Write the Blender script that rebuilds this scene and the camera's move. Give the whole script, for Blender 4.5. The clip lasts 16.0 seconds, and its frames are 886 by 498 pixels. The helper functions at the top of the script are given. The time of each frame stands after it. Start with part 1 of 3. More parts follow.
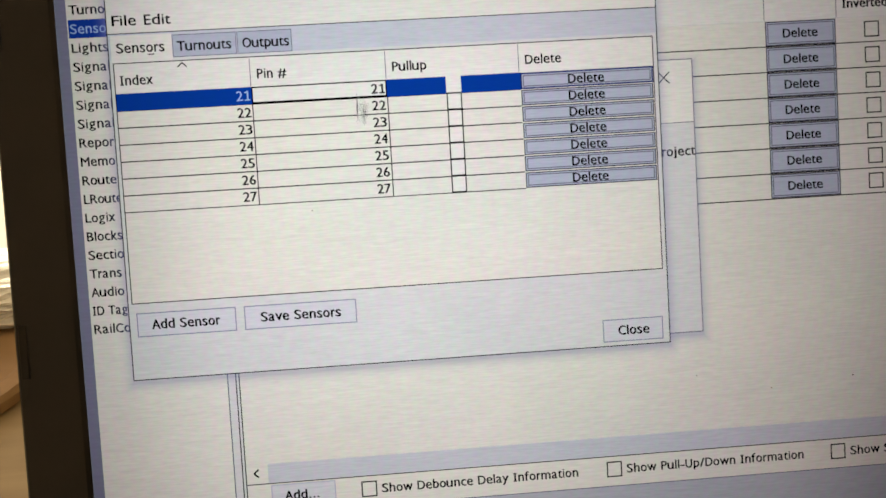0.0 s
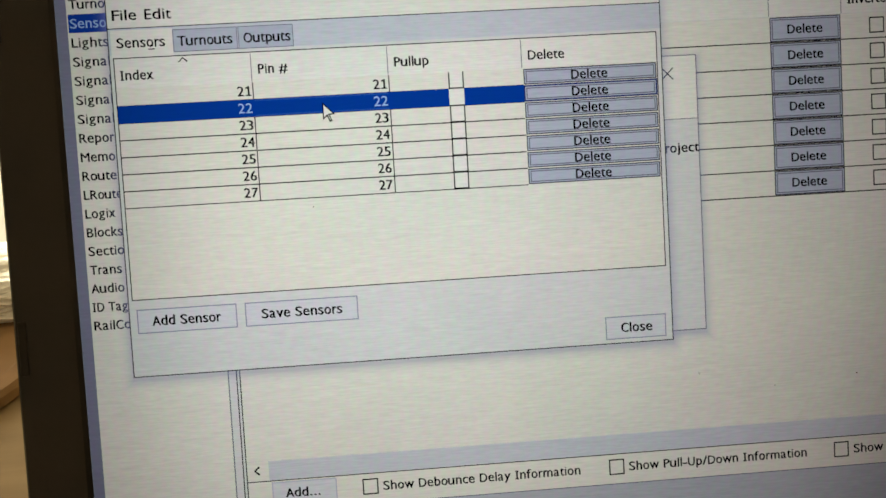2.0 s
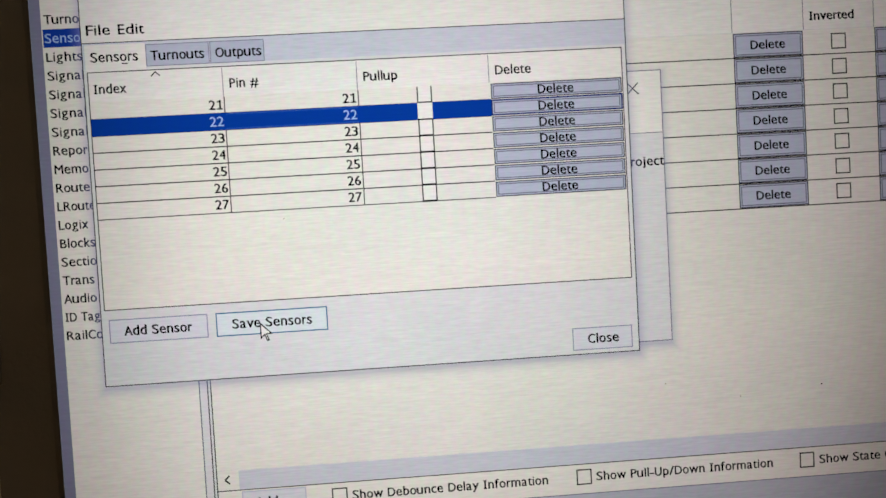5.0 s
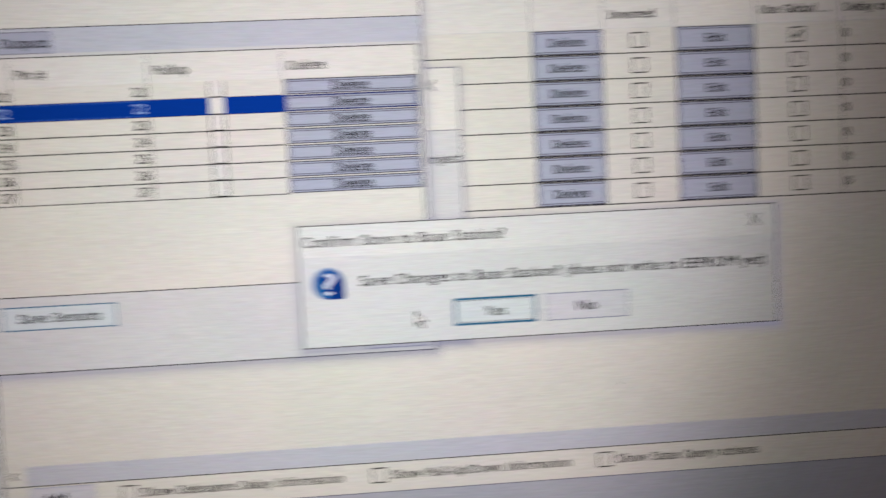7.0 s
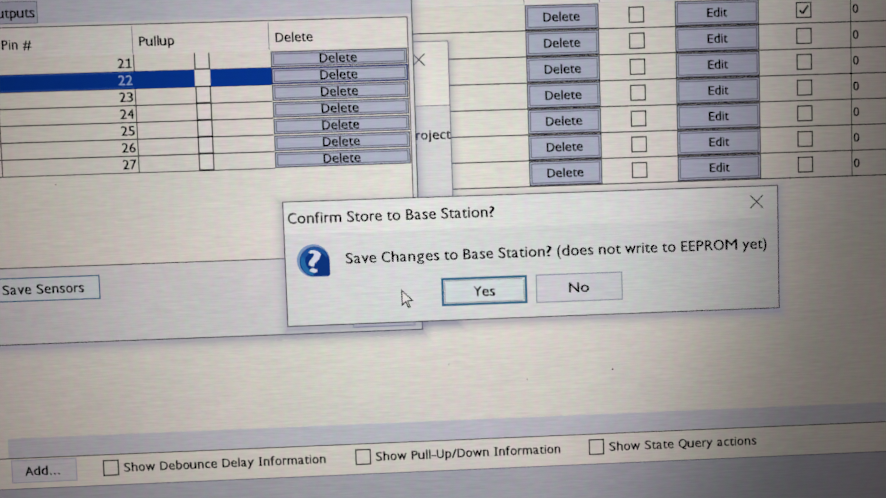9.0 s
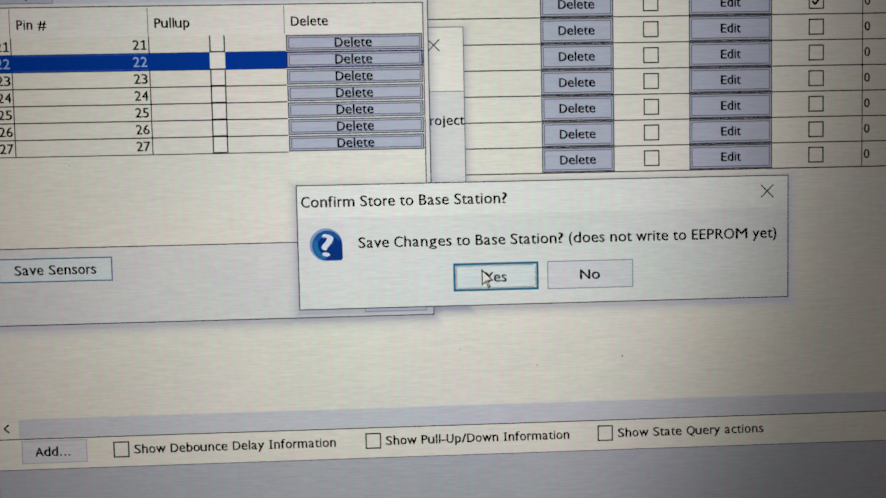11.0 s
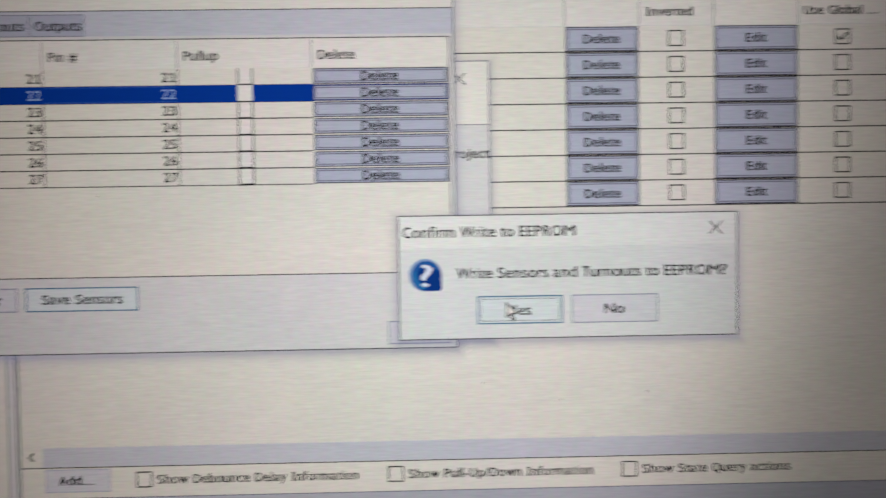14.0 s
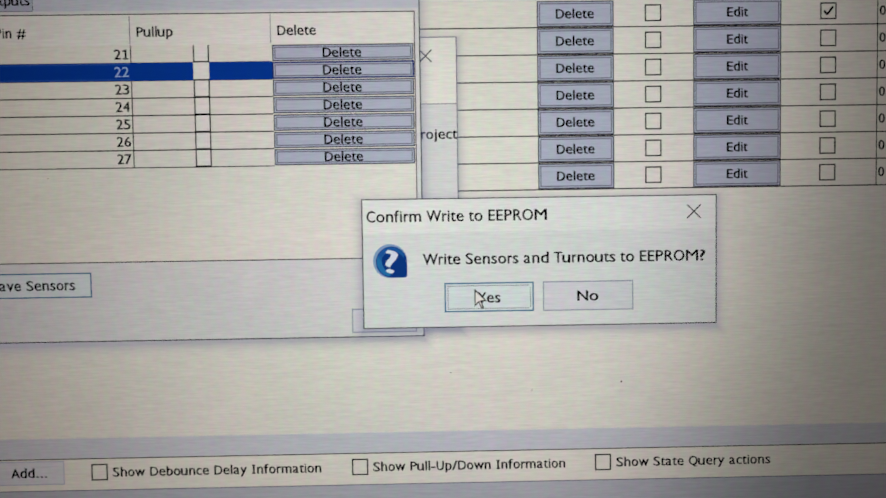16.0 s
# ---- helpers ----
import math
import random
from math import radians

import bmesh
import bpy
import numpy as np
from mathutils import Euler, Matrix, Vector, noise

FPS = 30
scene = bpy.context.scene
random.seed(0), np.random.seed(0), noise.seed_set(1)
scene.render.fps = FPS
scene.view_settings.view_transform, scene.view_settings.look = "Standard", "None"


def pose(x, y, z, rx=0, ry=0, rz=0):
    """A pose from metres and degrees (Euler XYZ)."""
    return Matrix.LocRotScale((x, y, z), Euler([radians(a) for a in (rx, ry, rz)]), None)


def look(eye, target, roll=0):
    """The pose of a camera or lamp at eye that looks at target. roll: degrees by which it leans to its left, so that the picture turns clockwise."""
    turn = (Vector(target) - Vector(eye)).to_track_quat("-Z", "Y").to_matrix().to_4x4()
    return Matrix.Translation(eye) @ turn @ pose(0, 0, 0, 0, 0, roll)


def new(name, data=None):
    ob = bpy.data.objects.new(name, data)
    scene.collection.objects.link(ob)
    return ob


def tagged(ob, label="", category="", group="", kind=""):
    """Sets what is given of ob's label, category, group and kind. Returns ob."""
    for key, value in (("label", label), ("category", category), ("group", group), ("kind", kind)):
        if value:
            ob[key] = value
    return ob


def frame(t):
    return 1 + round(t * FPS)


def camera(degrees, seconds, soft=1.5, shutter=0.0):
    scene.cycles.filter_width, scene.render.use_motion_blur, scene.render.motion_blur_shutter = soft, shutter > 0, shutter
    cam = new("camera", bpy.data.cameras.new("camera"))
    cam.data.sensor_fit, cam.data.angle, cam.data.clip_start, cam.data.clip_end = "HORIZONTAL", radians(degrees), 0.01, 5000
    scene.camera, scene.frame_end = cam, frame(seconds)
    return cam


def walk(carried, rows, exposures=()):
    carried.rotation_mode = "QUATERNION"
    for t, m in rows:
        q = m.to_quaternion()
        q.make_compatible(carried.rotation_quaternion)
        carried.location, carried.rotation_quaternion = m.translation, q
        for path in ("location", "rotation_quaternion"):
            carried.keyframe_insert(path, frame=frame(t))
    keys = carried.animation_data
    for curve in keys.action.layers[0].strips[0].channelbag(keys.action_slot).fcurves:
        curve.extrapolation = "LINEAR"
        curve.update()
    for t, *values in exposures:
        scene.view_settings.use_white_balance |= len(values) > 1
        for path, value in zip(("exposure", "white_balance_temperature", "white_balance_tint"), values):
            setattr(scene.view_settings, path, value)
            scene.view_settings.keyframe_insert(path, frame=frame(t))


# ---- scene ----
S = 0.000252            # metres to one dot of the display
LAY = 0.000008          # spacing of the stacked image layers on the display
DESK = 0.75
LEAN = 15.0             # how far the lid leans back
# lid space: x to the right and z up along the display (dots times S), y into it
LID = (Matrix.Translation((-675 * S, 788 * S * math.sin(radians(LEAN)), DESK + 0.034 + 788 * S * math.cos(radians(LEAN))))
       @ Matrix.Rotation(radians(-LEAN), 4, "X"))

FRONT = LID @ pose(0, -8 * LAY, 0)      # where the front dialogs float

# ---- camera: seconds, place and turn in lid space ----
cam = camera(38.59, 16.0, soft=1.6, shutter=0.65)
PATH = [
    (0.0, 0.06242, -0.30835, -0.06591, 85.453, 3.340, -5.022),
    (0.5, 0.06264, -0.30353, -0.06574, 85.142, 3.386, -4.882),
    (1.0, 0.06176, -0.30396, -0.06533, 85.008, 3.359, -5.114),
    (1.5, 0.06256, -0.30376, -0.06416, 84.778, 3.315, -4.974),
    (2.0, 0.06196, -0.30648, -0.06509, 85.127, 3.238, -5.047),
    (2.5, 0.06286, -0.30557, -0.06562, 85.132, 3.182, -4.957),
    (3.0, 0.06338, -0.30702, -0.06665, 85.392, 3.076, -4.824),
    (3.5, 0.06402, -0.30541, -0.06631, 85.120, 2.962, -5.003),
    (4.0, 0.06349, -0.30829, -0.06661, 85.386, 2.899, -5.167),
    (4.2, 0.06625, -0.30939, -0.06654, 85.590, 2.896, -5.127),
    (6.3, 0.07265, -0.31307, -0.07472, 87.263, 3.710, -4.727),
    (6.5, 0.07782, -0.31053, -0.07084, 86.300, 3.629, -4.372),
    (6.7, 0.09366, -0.31014, -0.06966, 85.868, 3.397, -3.232),
    (6.9, 0.10741, -0.31196, -0.06915, 85.887, 2.966, -5.046),
    (7.0, 0.11395, -0.31395, -0.06901, 85.746, 2.578, -6.147),
    (7.2, 0.12883, -0.31323, -0.07060, 86.106, 2.183, -6.705),
    (7.3, 0.12772, -0.31253, -0.06982, 85.950, 2.193, -6.592),
    (7.5, 0.12845, -0.30617, -0.06783, 85.444, 1.743, -5.664),
    (8.0, 0.13281, -0.31065, -0.07230, 85.974, 1.642, -3.440),
    (8.5, 0.13260, -0.30976, -0.07434, 86.426, 1.788, -2.658),
    (9.0, 0.13569, -0.30885, -0.07537, 85.826, 1.855, -2.686),
    (11.5, 0.12747, -0.31066, -0.07695, 85.437, 1.057, -3.467),
    (12.0, 0.12745, -0.31276, -0.07678, 85.706, 1.022, -3.014),
    (12.5, 0.12659, -0.31420, -0.07671, 86.307, 1.189, -3.096),
    (13.0, 0.12460, -0.31734, -0.07702, 86.609, 1.192, -2.893),
    (13.5, 0.12763, -0.30752, -0.07851, 86.894, 1.311, -2.987),
    (13.8, 0.12901, -0.30912, -0.07907, 87.227, 1.028, -2.647),
    (13.9, 0.12947, -0.30965, -0.07925, 87.338, 0.933, -2.877),
    (14.0, 0.12993, -0.31018, -0.07944, 87.449, 0.839, -1.987),
    (14.1, 0.13110, -0.30743, -0.07942, 87.375, 0.777, -0.996),
    (14.2, 0.13227, -0.30468, -0.07940, 87.301, 0.715, -0.705),
    (14.5, 0.13577, -0.29644, -0.07933, 87.079, 0.528, -0.631),
    (15.0, 0.13838, -0.29439, -0.08029, 86.765, 0.690, -0.583),
    (15.5, 0.14046, -0.29958, -0.07932, 86.354, 0.718, -0.846),
    (16.0, 0.14109, -0.29753, -0.07600, 85.967, 0.811, -1.488),
]
EXPOSURES = [(0.0, 0.13, 6580, 11), (0.5, 0.03, 6600, 8.5), (1.0, -0.11, 6600, 3.5), (1.5, -0.03, 6600, 3.5), (2.0, -0.06, 6600, 4.5), (3.0, 0.03, 6550, 5), (3.5, 0.03, 6530, 6.5), (4.0, 0.13, 6540, 10),
             (6.5, 0.16, 6560, 13), (7.0, 0.12, 6600, 14.5), (7.5, 0.03, 6580, 14.3), (8.0, -0.05, 6550, 14), (8.5, -0.13, 6640, 7), (9.0, 0.02, 6600, 13.5), (11.5, -0.07, 6640, 7), (12.0, -0.03, 6630, 9),
             (12.5, -0.02, 6670, 13), (13.0, -0.1, 6630, 9.5), (13.5, -0.09, 6620, 9), (14.0, -0.04, 6660, 13), (14.5, -0.03, 6590, 9.7), (15.0, -0.17, 6620, 5.5), (15.5, -0.13, 6640, 6.5), (16.0, -0.05, 6650, 9.3)]
walk(cam, [(t, LID @ pose(*row)) for t, *row in PATH], EXPOSURES)

# ---- light ----
world = bpy.data.worlds.new("world")
scene.world = world
world.use_nodes = True
wn = world.node_tree
sky = wn.nodes.new("ShaderNodeTexSky")
sky.sky_type, sky.sun_disc, sky.sun_elevation, sky.sun_rotation = "NISHITA", False, radians(40), radians(-60)
wn.links.new(sky.outputs[0], wn.nodes["Background"].inputs[0])
wn.nodes["Background"].inputs[1].default_value = 0.1

# added area lamp in an assumed door opening in the wall behind the table
daylight = bpy.data.lights.new("added_daylight", "AREA")
daylight.shape, daylight.size, daylight.size_y, daylight.energy, daylight.color = "RECTANGLE", 1.1, 1.9, 62.0, (1.0, 0.86, 0.62)
new("added_daylight", daylight).matrix_world = look((-0.95, 2.49, 1.05), (-0.95, 0.0, 1.05))


# ---- materials ----
def lin(c):
    c /= 255.0
    return c / 12.92 if c <= 0.04045 else ((c + 0.055) / 1.055) ** 2.4


def screen_material(name, r, g, b, grain=1.0):
    """Lit liquid-crystal dots of one colour, with corner falloff and moire put into the material, fine row grain and
    broad mottling.
    """
    m = bpy.data.materials.new(name)
    m.use_nodes = True
    n, l = m.node_tree.nodes, m.node_tree.links
    p = n["Principled BSDF"]
    p.inputs["Base Color"].default_value = (0.012, 0.012, 0.013, 1)
    p.inputs["Roughness"].default_value = 0.55
    p.inputs["Specular IOR Level"].default_value = 0.25
    geo = n.new("ShaderNodeNewGeometry")

    def mapped(scale):
        mp = n.new("ShaderNodeMapping")
        mp.vector_type = "POINT"
        mp.inputs["Scale"].default_value = scale
        l.new(geo.outputs["Position"], mp.inputs["Vector"])
        return mp

    def mathn(op, a, bb, c=None):
        q = n.new("ShaderNodeMath")
        q.operation = op
        for k, v in enumerate((a, bb, c)):
            if v is None:
                continue
            if isinstance(v, (int, float)):
                q.inputs[k].default_value = v
            else:
                l.new(v, q.inputs[k])
        return q.outputs[0]

    # a very dark coat tint dims slanting views, standing in for corner vignetting
    p.inputs["Coat Weight"].default_value = 1.0
    p.inputs["Coat IOR"].default_value = 1.005
    p.inputs["Coat Roughness"].default_value = 0.5
    p.inputs["Coat Tint"].default_value = (*FALLOFF, 1)
    # the falloff's brightest direction leans a few degrees off the display's own normal
    axis = n.new("ShaderNodeCombineXYZ")
    for k, v in enumerate(LID.to_3x3() @ Vector((-CONE_U, -1220, CONE_V)).normalized()):
        axis.inputs[k].default_value = v
    l.new(axis.outputs[0], p.inputs["Coat Normal"])
    fine = n.new("ShaderNodeTexNoise")
    fine.inputs["Scale"].default_value, fine.inputs["Detail"].default_value = 1.0, 1.0
    l.new(mapped((230.0, 500.0, 3800.0)).outputs[0], fine.inputs["Vector"])
    broad = n.new("ShaderNodeTexNoise")
    broad.inputs["Scale"].default_value, broad.inputs["Detail"].default_value = 1.0, 2.0
    l.new(mapped((28.0, 40.0, 40.0)).outputs[0], broad.inputs["Vector"])
    f1 = mathn("MULTIPLY_ADD", fine.outputs[0], 0.28 * grain, 1 - 0.14 * grain)
    f2 = mathn("MULTIPLY_ADD", broad.outputs[0], 0.10, 0.95)
    # wavy bands for the painted moire colours below
    ripple = n.new("ShaderNodeTexWave")
    ripple.wave_type, ripple.bands_direction = "BANDS", "X"
    for key, value in (("Scale", 1.0), ("Distortion", 14.0), ("Detail", 2.0), ("Detail Scale", 0.2)):
        ripple.inputs[key].default_value = value
    l.new(mapped((120.0, 60.0, 45.0)).outputs[0], ripple.inputs["Vector"])
    power = mathn("MULTIPLY", mathn("MULTIPLY", f1, f2), 1.0 / FALLOFF[1])
    # vignetting painted into the emission: dimmer towards the right-hand side and bottom
    sep, side = n.new("ShaderNodeSeparateXYZ"), n.new("ShaderNodeMapRange")
    side.interpolation_type = "SMOOTHSTEP"
    side.inputs["From Min"].default_value, side.inputs["From Max"].default_value = (748 - 675) * S, (1040 - 675) * S
    side.inputs["To Min"].default_value, side.inputs["To Max"].default_value = 1.0, 0.45
    l.new(geo.outputs["Position"], sep.inputs[0])
    l.new(mathn("MULTIPLY_ADD", sep.outputs[2], -0.35, mathn("ADD", sep.outputs[0], 0.35 * 0.886)), side.inputs["Value"])
    power = mathn("MULTIPLY", power, side.outputs[0])
    # and the same painted dimming, a little, along its left-hand edge
    edge = n.new("ShaderNodeMapRange")
    edge.interpolation_type = "SMOOTHSTEP"
    edge.inputs["From Min"].default_value, edge.inputs["From Max"].default_value = (-10 - 675) * S, (150 - 675) * S
    edge.inputs["To Min"].default_value, edge.inputs["To Max"].default_value = 0.77, 1.0
    l.new(sep.outputs[0], edge.inputs["Value"])
    power = mathn("MULTIPLY", power, edge.outputs[0])
    tint = n.new("ShaderNodeMix")
    tint.data_type = "RGBA"
    tint.blend_type = "MULTIPLY"
    tint.inputs[0].default_value = 0.10
    tint.inputs[6].default_value = (0.985 * lin(r) * FALLOFF[1] / FALLOFF[0], lin(g), 1.02 * lin(b) * FALLOFF[1] / FALLOFF[2], 1)
    l.new(broad.outputs[1], tint.inputs[7])
    # faint pink and green bands painted into the emission, imitating camera moire
    moire_tint, moire_mix = n.new("ShaderNodeMix"), n.new("ShaderNodeMix")
    moire_tint.data_type = moire_mix.data_type = "RGBA"
    moire_mix.blend_type = "MULTIPLY"
    moire_mix.inputs[0].default_value = 1.0
    moire_tint.inputs[6].default_value, moire_tint.inputs[7].default_value = (1.0, 0.95, 0.99, 1), (0.94, 1.0, 0.955, 1)
    l.new(ripple.outputs["Fac"], moire_tint.inputs[0])
    l.new(tint.outputs[2], moire_mix.inputs[6])
    l.new(moire_tint.outputs[2], moire_mix.inputs[7])
    # small coloured mottling of the dots
    fleck, spread = n.new("ShaderNodeTexNoise"), n.new("ShaderNodeVectorMath")
    fleck.inputs["Scale"].default_value, fleck.inputs["Detail"].default_value = 1.0, 1.5
    l.new(mapped((640.0, 640.0, 1100.0)).outputs[0], fleck.inputs["Vector"])
    spread.operation = "MULTIPLY_ADD"
    spread.inputs[1].default_value, spread.inputs[2].default_value = (0.16 * grain,) * 3, (1 - 0.08 * grain,) * 3
    l.new(fleck.outputs["Color"], spread.inputs[0])
    speck = n.new("ShaderNodeVectorMath")
    speck.operation = "MULTIPLY"
    l.new(moire_mix.outputs[2], speck.inputs[0])
    l.new(spread.outputs[0], speck.inputs[1])
    l.new(speck.outputs[0], p.inputs["Emission Color"])
    l.new(power, p.inputs["Emission Strength"])
    return m


def solid(name, rgb, rough=0.6, metal=0.0, noise_scale=40.0, vary=0.25, bump=0.1, spec=0.5):
    """An opaque surface with two scales of variation and a fine relief."""
    m = bpy.data.materials.new(name)
    m.use_nodes = True
    n, l = m.node_tree.nodes, m.node_tree.links
    p = n["Principled BSDF"]
    co = n.new("ShaderNodeTexCoord")
    a, b = n.new("ShaderNodeTexNoise"), n.new("ShaderNodeTexNoise")
    a.inputs["Scale"].default_value, b.inputs["Scale"].default_value = noise_scale, noise_scale * 14
    a.inputs["Detail"].default_value = 4
    mix = n.new("ShaderNodeMix")
    mix.data_type = "RGBA"
    mix.inputs[6].default_value = (*[c * (1 - vary) for c in rgb], 1)
    mix.inputs[7].default_value = (*[min(1, c * (1 + vary)) for c in rgb], 1)
    bp = n.new("ShaderNodeBump")
    bp.inputs["Strength"].default_value, bp.inputs["Distance"].default_value = bump, 0.0006
    for t in (a, b):
        l.new(co.outputs["Object"], t.inputs["Vector"])
    l.new(a.outputs[0], mix.inputs[0])
    l.new(b.outputs[0], bp.inputs["Height"])
    l.new(mix.outputs[2], p.inputs["Base Color"])
    l.new(bp.outputs[0], p.inputs["Normal"])
    p.inputs["Roughness"].default_value, p.inputs["Metallic"].default_value, p.inputs["Specular IOR Level"].default_value = rough, metal, spec
    return m


def wood(name, dark, light, scale=9.0, rough=0.45):
    """Wood with long grain along x and fine pores."""
    m = bpy.data.materials.new(name)
    m.use_nodes = True
    n, l = m.node_tree.nodes, m.node_tree.links
    p = n["Principled BSDF"]
    co, mp = n.new("ShaderNodeTexCoord"), n.new("ShaderNodeMapping")
    mp.inputs["Scale"].default_value = (0.25, 1.6, 1.6)
    a, b = n.new("ShaderNodeTexNoise"), n.new("ShaderNodeTexNoise")
    a.inputs["Scale"].default_value, a.inputs["Detail"].default_value, a.inputs["Distortion"].default_value = scale, 6, 1.2
    b.inputs["Scale"].default_value = scale * 22
    mix, bp = n.new("ShaderNodeMix"), n.new("ShaderNodeBump")
    mix.data_type = "RGBA"
    mix.inputs[6].default_value, mix.inputs[7].default_value = (*dark, 1), (*light, 1)
    bp.inputs["Strength"].default_value, bp.inputs["Distance"].default_value = 0.15, 0.0005
    l.new(co.outputs["Object"], mp.inputs[0])
    for t in (a, b):
        l.new(mp.outputs[0], t.inputs["Vector"])
    l.new(a.outputs[0], mix.inputs[0])
    l.new(b.outputs[0], bp.inputs["Height"])
    l.new(mix.outputs[2], p.inputs["Base Color"])
    l.new(bp.outputs[0], p.inputs["Normal"])
    p.inputs["Roughness"].default_value = rough
    return m


def shade_material(name, strength):
    """The soft dark rim that the desktop draws round a floating window: see-through, fading outwards."""
    m = bpy.data.materials.new(name)
    m.use_nodes = True
    n, l = m.node_tree.nodes, m.node_tree.links
    n.remove(n["Principled BSDF"])
    at = n.new("ShaderNodeAttribute")
    at.attribute_name = "fade"
    mix, tr, em = n.new("ShaderNodeMixShader"), n.new("ShaderNodeBsdfTransparent"), n.new("ShaderNodeEmission")
    em.inputs[0].default_value = (lin(106), lin(110), lin(150), 1)
    em.inputs[1].default_value = 0.9
    mu = n.new("ShaderNodeMath")
    mu.operation = "MULTIPLY"
    mu.inputs[1].default_value = strength
    l.new(at.outputs["Fac"], mu.inputs[0])
    l.new(mu.outputs[0], mix.inputs[0])
    l.new(tr.outputs[0], mix.inputs[1])
    l.new(em.outputs[0], mix.inputs[2])
    l.new(mix.outputs[0], n["Material Output"].inputs["Surface"])
    return m


CONE_U, CONE_V = 42, 46
FALLOFF = (0.0000140, 0.0000046, 0.0000034)     # coat tint for the imitated corner falloff: red passes the most, blue the least
WHITE = screen_material("lit_white", 233, 231, 224)
DIALOG_WHITE = screen_material("lit_dialog_white", 229, 231, 227)
MESSAGE_FIELD = screen_material("lit_message_field", 220, 223, 221)
CREAM = screen_material("lit_cream", 229, 226, 216)
PALE = screen_material("lit_pale_blue", 217, 217, 216)
STRIP = screen_material("lit_strip_blue", 200, 203, 214)
RIM = screen_material("lit_frame_blue", 124, 126, 148)
FOOT = screen_material("lit_foot_grey", 180, 183, 192)
BUTTON = screen_material("lit_button_blue", 179, 184, 201)
BUTTON_GREY = screen_material("lit_button_grey", 213, 213, 219)
TROUGH = screen_material("lit_trough", 202, 204, 212)
LINE = screen_material("lit_line_dark", 15, 14, 17, 0.3)
SOFTLINE = screen_material("lit_line_soft", 104, 104, 120, 0.5)
BLACK = screen_material("lit_black", 11, 10, 11, 0.3)
LIST_BLUE = screen_material("lit_list_blue", 20, 58, 150, 0.6)
BLUE = screen_material("lit_selection_blue", 5, 57, 152, 0.6)
NAVY = screen_material("lit_navy", 34, 48, 110, 0.4)
SKYBLUE = screen_material("lit_hover_blue", 140, 190, 208, 0.8)
MINT = screen_material("lit_hover_mint", 215, 224, 225)
TEAL = screen_material("lit_teal", 34, 102, 138, 0.4)
DOTS_BLUE = screen_material("lit_dots_blue", 62, 104, 178, 0.3)
PALE_EDGE = screen_material("lit_pale_edge", 142, 146, 164, 0.4)
BUTTON_EDGE = screen_material("lit_button_edge", 52, 52, 68, 0.3)
WORDS_GREY = screen_material("lit_words_grey", 158, 158, 162, 0.3)
WORDS_WHITE = screen_material("lit_words_white", 156, 184, 230, 0.3)
ICON_BLUE = screen_material("lit_icon_blue", 12, 54, 128, 0.5)
ICON_WHITE = screen_material("lit_icon_white", 216, 224, 236, 0.3)
ICON_LIGHT = screen_material("lit_icon_light", 36, 112, 170, 0.5)
ICON_MID = screen_material("lit_icon_mid", 30, 88, 158, 0.5)
ICON_RING = screen_material("lit_icon_ring", 128, 158, 196, 0.5)
SHADE = shade_material("window_shade", 0.42)
PLASTIC = solid("black_plastic", (0.014, 0.0105, 0.0075), 0.5, 0, 60, 0.3, 0.2, 0.3)
RUBBER = solid("black_rubber", (0.013, 0.0095, 0.0068), 0.6, 0, 80, 0.2, 0.1, 0.28)
KEYCAP = solid("keycap_plastic", (0.018, 0.017, 0.016), 0.6, 0, 90, 0.2, 0.2, 0.3)
DUST = solid("grey_dust", (0.10, 0.09, 0.08), 0.9)
PAINT = solid("cream_wall_paint", (0.80, 0.74, 0.62), 0.9, 0, 3, 0.05, 0.15)
CEILING_PAINT = solid("white_ceiling_paint", (0.8, 0.78, 0.74), 0.9, 0, 3, 0.04, 0.15)
CARPET = solid("beige_carpet", (0.38, 0.31, 0.22), 0.95, 0, 30, 0.2, 0.8)
TABLE_WOOD = wood("pale_table_wood", (0.20, 0.135, 0.065), (0.46, 0.335, 0.18), 26, 0.8)
BOARD_WOOD = wood("brown_board_wood", (0.21, 0.115, 0.045), (0.38, 0.225, 0.10), 14, 0.85)
BAG = solid("white_film", (0.9, 0.87, 0.82), 0.3, 0, 25, 0.08, 0.6)
FRAME_PAINT = solid("white_frame_paint", (0.8, 0.78, 0.74), 0.5, 0, 20, 0.05, 0.05)


# ---- mesh helpers ----
def mesh_of(name, bm, mat):
    me = bpy.data.meshes.new(name)
    bm.to_mesh(me)
    bm.free()
    me.materials.append(mat)
    return me


def thing(name, label, category, group="", kind="", at=None):
    ob = new(name)
    ob.empty_display_size = 0.01
    if at is not None:
        ob.matrix_world = at
    return tagged(ob, label, category, group, kind)


def part(name, bm, mat, parent, label=""):
    ob = new(name, mesh_of(name, bm, mat))
    ob.parent = parent
    return tagged(ob, label)


def add_box(bm, x0, y0, z0, x1, y1, z1, bevel=0.0, segments=2):
    vs = [bm.verts.new((x, y, z)) for x in (x0, x1) for y in (y0, y1) for z in (z0, z1)]
    made = [bm.faces.new([vs[i] for i in f]) for f in ((0, 1, 3, 2), (4, 6, 7, 5), (0, 4, 5, 1), (2, 3, 7, 6), (0, 2, 6, 4), (1, 5, 7, 3))]
    if bevel:
        bmesh.ops.bevel(bm, geom=list({e for f in made for e in f.edges}), offset=bevel, segments=segments, affect="EDGES", profile=0.5)


